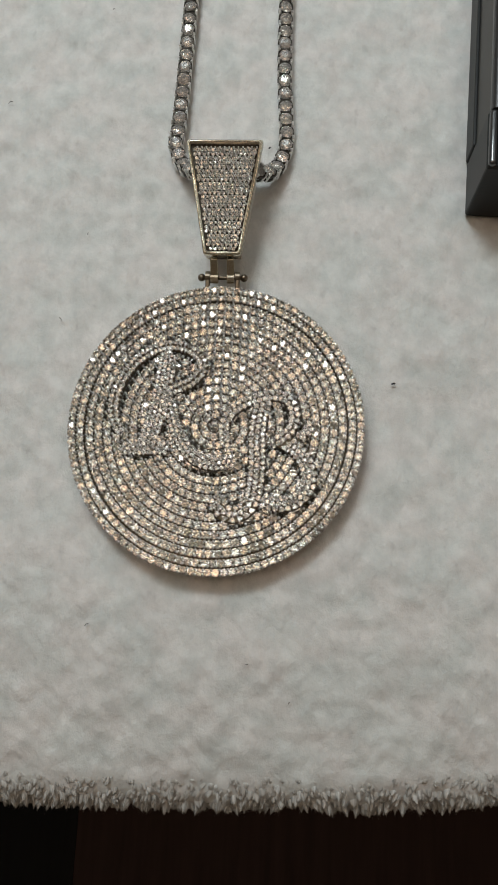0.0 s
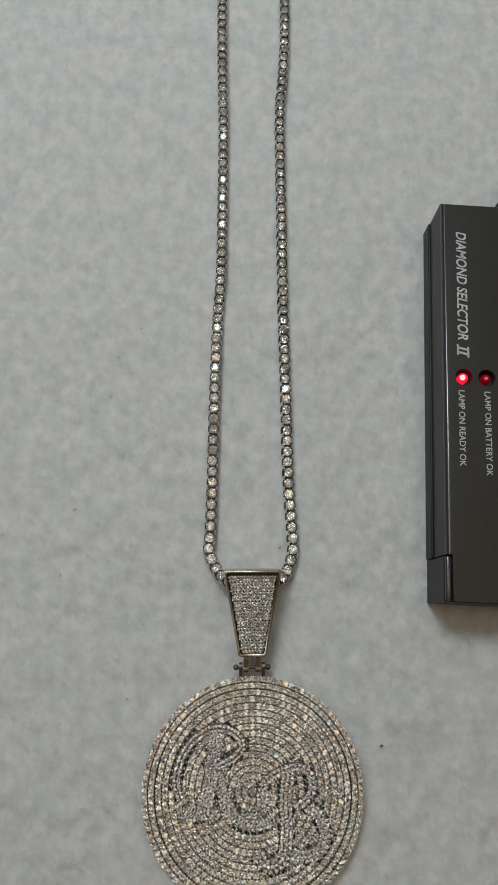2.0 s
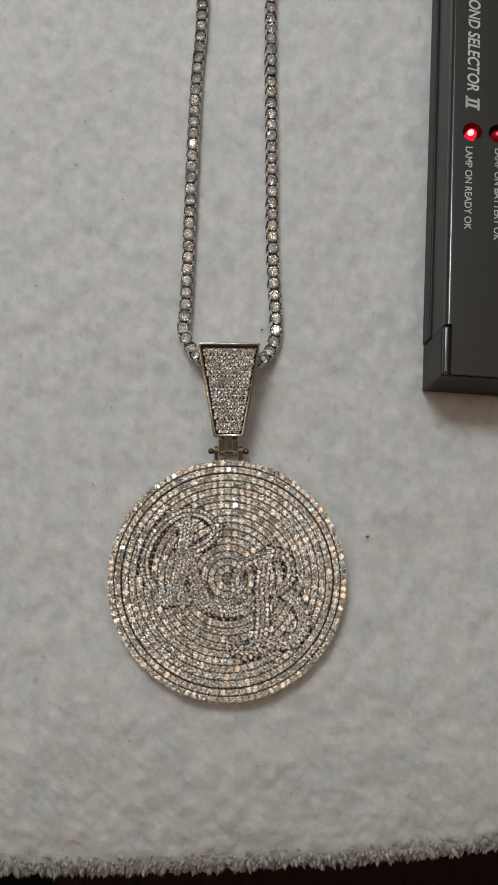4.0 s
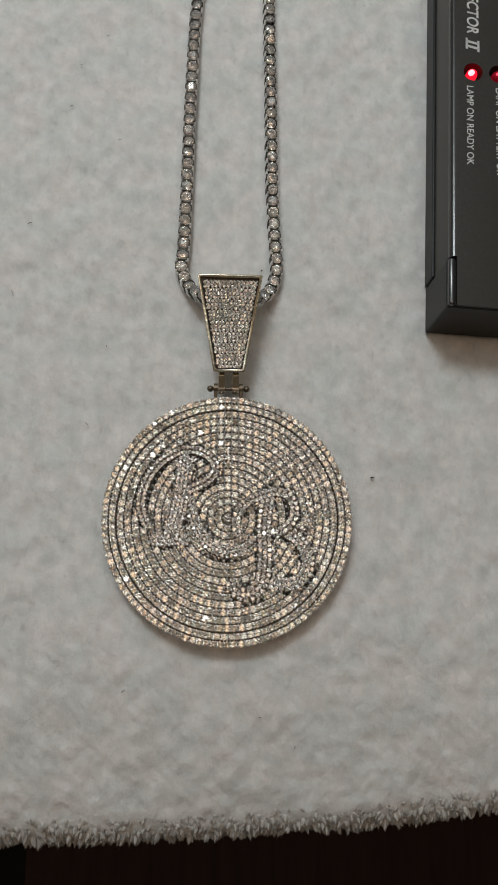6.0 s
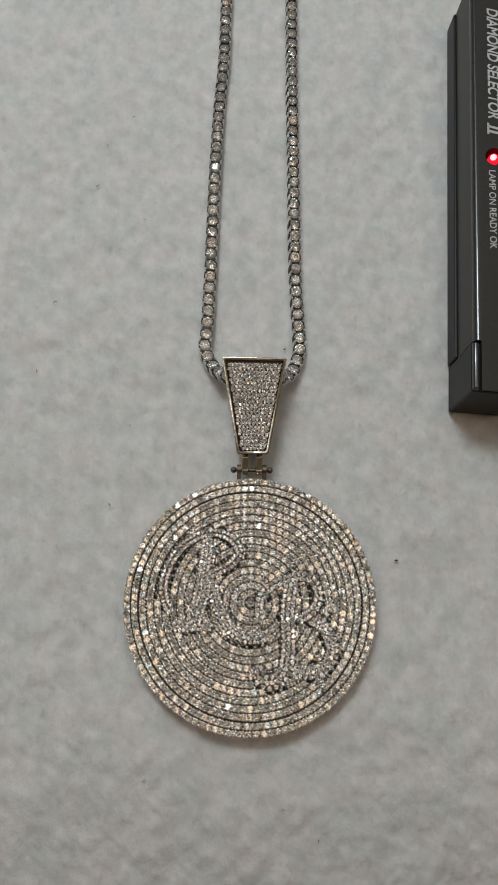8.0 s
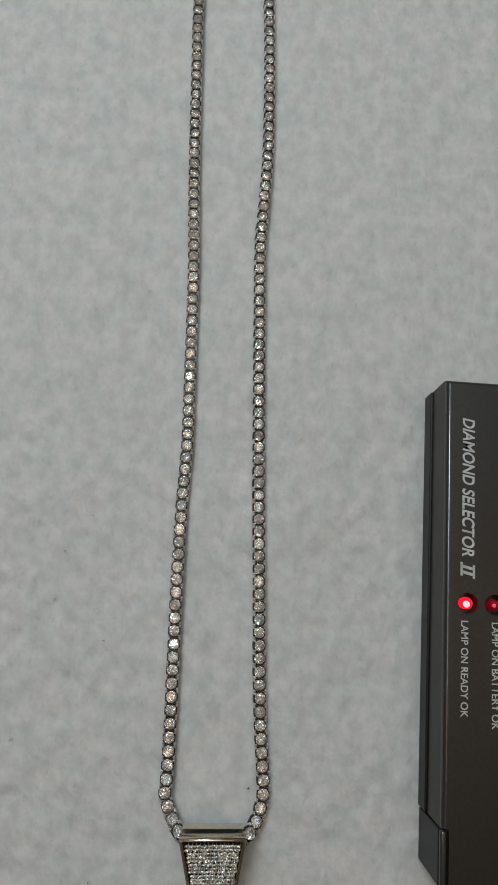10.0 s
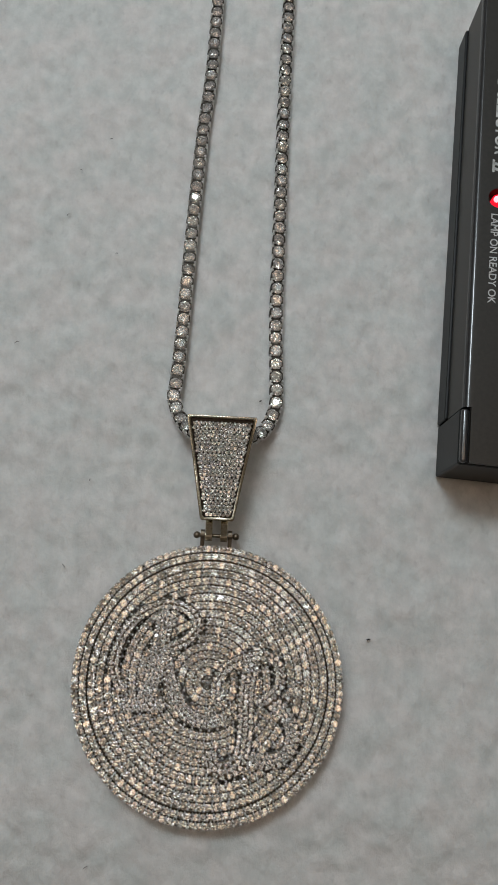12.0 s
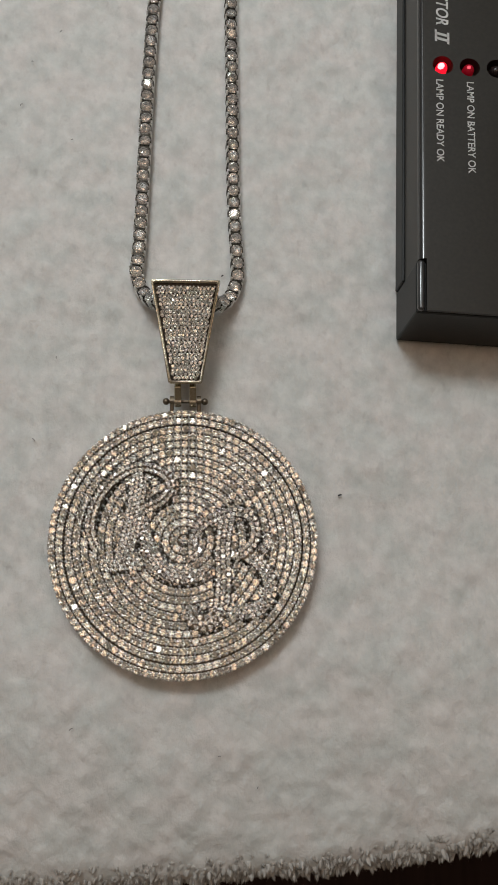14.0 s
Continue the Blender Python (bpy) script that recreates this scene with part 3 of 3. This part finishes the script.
LINK = link_mesh()
GEM = gem_mesh("stone", 0.00197, [Matrix.Identity(4)], BIG_STONE, 8)
for strand, lean in ((LEFT, 0.05), (RIGHT, 0.14)):
    path = smooth_path([(x / 1000, y / 1000, z / 1000) for x, y, z in strand], PITCH)
    for a, b, c in zip([path[0]] + path, path, path[1:] + [path[-1]]):
        t = (c - a).normalized()
        up = Vector((lean + random.gauss(0, 0.05), random.gauss(0, 0.03), 1))
        side = t.cross(up).normalized()
        up = side.cross(t)
        m = Matrix((side, t, up)).transposed().to_4x4()
        m.translation = b
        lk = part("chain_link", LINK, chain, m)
        part("stone", GEM, lk, Matrix.Translation((0, 0, 0.0010)) @ wobble(8))

# ---- gem tester ----
tester = tagged(new("gem_tester"), "charcoal plastic gem tester with lit red lamps on a towel", "gem tester")
tester.matrix_basis = pose(0.0657, 0.0628, 0.0004, 0, 0, -3.33)
BW, BL_, BH, CAP, SEAM = 0.064, 0.1530, 0.0242, 0.0162, 0.0086
part("lower_shell", mesh_from("lower_shell", box_bm(-0.0004, BW, CAP, BL_, 0.0, SEAM - 0.0003, 0.0005), PLASTIC), tester)


def cut(me, cutter, name, mat):
    a, b = new("work", me), new("cutter", cutter)
    mod = a.modifiers.new("cut", "BOOLEAN")
    mod.object, mod.operation, mod.solver = b, "DIFFERENCE", "EXACT"
    dg = bpy.context.evaluated_depsgraph_get()
    dg.update()
    out = bpy.data.meshes.new_from_object(a.evaluated_get(dg))
    out.name = name
    out.materials.clear()
    out.materials.append(mat)
    bpy.data.objects.remove(a)
    bpy.data.objects.remove(b)
    return out


bm = box_bm(0.0004, BW - 0.0004, 0.0004, BL_, SEAM, BH)
top_edges = [e for e in bm.edges if all(abs(v.co.z - BH) < 1e-6 for v in e.verts) and not all(abs(v.co.y - 0.0004) < 1e-6 for v in e.verts)]
bmesh.ops.bevel(bm, geom=top_edges, offset=0.0018, segments=6, affect="EDGES", profile=0.5)
shell = mesh_from("upper_shell", bm, PLATE)
LAMPS = ((0.0079, 0.0813), (0.0163, 0.0813), (0.0248, 0.0816))
bm = bmesh.new()
for lx, ly in LAMPS:
    cyl(bm, 0.0032, 0.009, Matrix.Translation((lx, ly, BH)), 32)
shell = cut(shell, mesh_from("cutter", bm, BLACK), "upper_shell", PLATE)
# room for the battery cap: a notch along the side and one under the top's tongue
shell = cut(shell, mesh_from("cutter", box_bm(-0.01, 0.0026, -0.01, CAP, -0.01, 0.05), BLACK), "upper_shell", PLATE)
shell = cut(shell, mesh_from("cutter", box_bm(-0.01, 0.08, -0.01, CAP - 0.0001, -0.01, BH - 0.0012), BLACK), "upper_shell", PLATE)
shell.materials.append(GLOSS)
for p in shell.polygons:
    if p.center.z > BH - 0.0019 and 0.02 < p.normal.z < 0.985 and p.center.x < BW - 0.003 and p.center.y < BL_ - 0.003:
        p.material_index = 1
shell.polygons.foreach_set("use_smooth", [True] * len(shell.polygons))
shell.set_sharp_from_angle(angle=radians(30))
upper = part("upper_shell", shell, tester, None, "satin dark grey upper shell")
core = box_bm(0.0012, BW - 0.0012, CAP + 0.001, BL_ - 0.002, SEAM - 0.0006, SEAM + 0.0004)
part("shell_joint", mesh_from("shell_joint", core, BLACK), tester, None, "black joint between the shells")
bm = box_bm(-0.0001, BW + 0.0001, 0.0, CAP - 0.0004, 0.0, BH - 0.0014, 0.0006)
cap = part("battery_cap", mesh_from("battery_cap", bm, PLASTIC), tester, None, "charcoal battery cap at the end")
part("cap_edge", mesh_from("cap_edge", box_bm(0.0001, 0.0022, 0.0003, CAP - 0.0004, BH - 0.0022, BH, 0.0009, 4), GLOSS, True), cap, None, "glossy raised edge of the cap")
for (lx, ly), mat, what in zip(LAMPS, (LED_ON, LED_DIM, LED_OFF), ("brightly lit red indicator lamp", "dimly lit red indicator lamp", "unlit indicator lamp")):
    bm = bmesh.new()
    cyl(bm, 0.0018, 0.0030, Matrix.Translation((lx, ly, BH - 0.0030)), 20)
    ball(bm, 0.0018, Matrix.Translation((lx, ly, BH - 0.0015)), 20, 12)
    lamp_ob = part("indicator_lamp", mesh_from("indicator_lamp", bm, mat, True), tester, None, what)
    for lit, glow, r in ((LED_ON, LED_CORE, 0.0014), (LED_DIM, DIM_CORE, 0.0009)):
        if mat is lit:
            bm = bmesh.new()
            ball(bm, r, Matrix.Translation((lx - 0.0002, ly - 0.0001, BH + 0.0004 - r)), 16, 10)
            part("glowing_core", mesh_from("glowing_core", bm, glow, True), lamp_ob, None, "paler glowing core")


def writing(text, x0, x1, y0, y1, shear, bold):
    """Raised print that reads towards -y, letter feet at x0 and heads at x1, from y0 to y1."""
    cu = bpy.data.curves.new("print", "FONT")
    cu.body, cu.size, cu.shear, cu.offset, cu.extrude = text, 1.0, shear, bold, 0.0
    ob = new("work", cu)
    dg = bpy.context.evaluated_depsgraph_get()
    dg.update()
    me = bpy.data.meshes.new_from_object(ob.evaluated_get(dg))
    bpy.data.objects.remove(ob)
    co = np.array([v.co for v in me.vertices])
    lo, hi = co.min(0), co.max(0)
    for v_ in me.vertices:
        u = (v_.co.x - lo[0]) / (hi[0] - lo[0])
        w = (v_.co.y - lo[1]) / (hi[1] - lo[1])
        v_.co = (x0 + (x1 - x0) * w, y0 + (y1 - y0) * u, BH + 0.00006)
    me.materials.clear()
    me.materials.append(PRINT)
    return me


def numeral():
    """Two slanted strokes between two serifs."""
    verts, faces = [], []
    for a, b, c, d in ((0.0, 1.0, 0.0, 0.16), (0.0, 1.0, 0.84, 1.0), (0.18, 0.40, 0.1, 0.9), (0.60, 0.82, 0.1, 0.9)):
        for u, w in ((a, c), (b, c), (b, d), (a, d)):
            verts.append((0.0054 + 0.0046 * w, 0.0940 - 0.0042 * u - 0.0010 * w, BH + 0.00006))
        faces.append(tuple(range(len(verts) - 4, len(verts))))
    return mesh_of("print", verts, faces, PRINT)


part("title_print", writing("DIAMOND SELECTOR", 0.0058, 0.0098, 0.1404, 0.0957, 0.22, 0.022), tester, None, "bold slanted white lettering")
part("title_print", numeral(), tester, None, "bold slanted white lettering")
part("lamp_print", writing("LAMP ON READY OK", 0.0057, 0.0080, 0.0760, 0.0476, 0.0, 0.013), tester, None, "small white lettering")
part("lamp_print", writing("LAMP ON BATTERY OK", 0.0152, 0.0175, 0.0760, 0.0446, 0.0, 0.013), tester, None, "small white lettering")
bm = bmesh.new()
for y0, y1, r0, r1 in ((-0.0004, 0.0060, 0.0100, 0.0100), (0.0060, 0.0120, 0.0099, 0.0052), (0.0120, 0.0220, 0.0050, 0.0042)):
    cyl(bm, r0, y1 - y0, pose(0.0352, BL_ + (y0 + y1) / 2, 0.0146, -90, 0, 0), 28, r1)
bmesh.ops.bevel(bm, geom=[e for e in bm.edges if len(e.link_faces) == 2 and e.calc_face_angle() > 0.8], offset=0.0007, segments=2, affect="EDGES")
part("probe_plug", mesh_from("probe_plug", bm, BLACK, False), tester, None, "black rubber plug at the back")


# ---- lint on the towel ----
def lint(x, y, length, angle, thick, mat, label):
    bm = bmesh.new()
    c = smooth_path([(-length / 2, 0, 0), (0, length * 0.12, 0.0002), (length / 2, 0, 0)], length / 6)
    for p, q in zip(c, c[1:]):
        d = q - p
        cyl(bm, thick, d.length * 1.1, Matrix.Translation((p + q) / 2) @ d.to_track_quat("Z", "Y").to_matrix().to_4x4(), 6)
    ob = part("lint", mesh_from("lint", bm, mat))
    ob.matrix_basis = pose(x, y, float(towel_height(np.array([x]), np.array([y]))[0]) + 0.0009, 0, 0, angle)
    return tagged(ob, label, "lint", group="lint specks on the towel")


for x, y, size, ang, dark in ((45.9, 13.6, 1.0, 10, 1), (-66.5, 98.6, 1.6, 25, 0), (-70.8, 74.0, 1.3, -75, 0), (-44.7, 30.2, 1.3, -50, 0), (11.1, 83.8, 0.5, 30, 1), (-55.0, 143.5, 1.1, 40, 0), (-39.4, 56.2, 0.8, 80, 0), (-37.7, 130.2, 0.8, 0, 0), (-30.5, -50.8, 1.2, 30, 0), (10.2, -58.7, 0.6, 0, 0), (20.9, -67.6, 0.6, 60, 0), (-43.3, 172.0, 0.8, 20, 0), (-52.2, 159.7, 0.8, -30, 0)):
    lint(x / 1000, y / 1000, size / 1000, ang, 0.00024 if dark else 0.00010, SPECK if dark else LINT, "tiny dark speck of lint on the white towel" if dark else "fine grey lint fibre on the white towel")

# ---- floor boards, far below ----
SEAM_X, BOARD = -0.222, 0.64
board = mesh_from("floor_board", box_bm(0, BOARD - 0.0002, -1.79, 2.19, 0, 0.012, 0.0004), WOOD)
dark_board = board.copy()
dark_board.materials[0] = DARK_WOOD
# the board left of the seam is near black
for i in range(-2, 3):
    part("floor_board", dark_board if i == -1 else board, floor, pose(SEAM_X + BOARD * i, 0, FLOOR - 0.012))
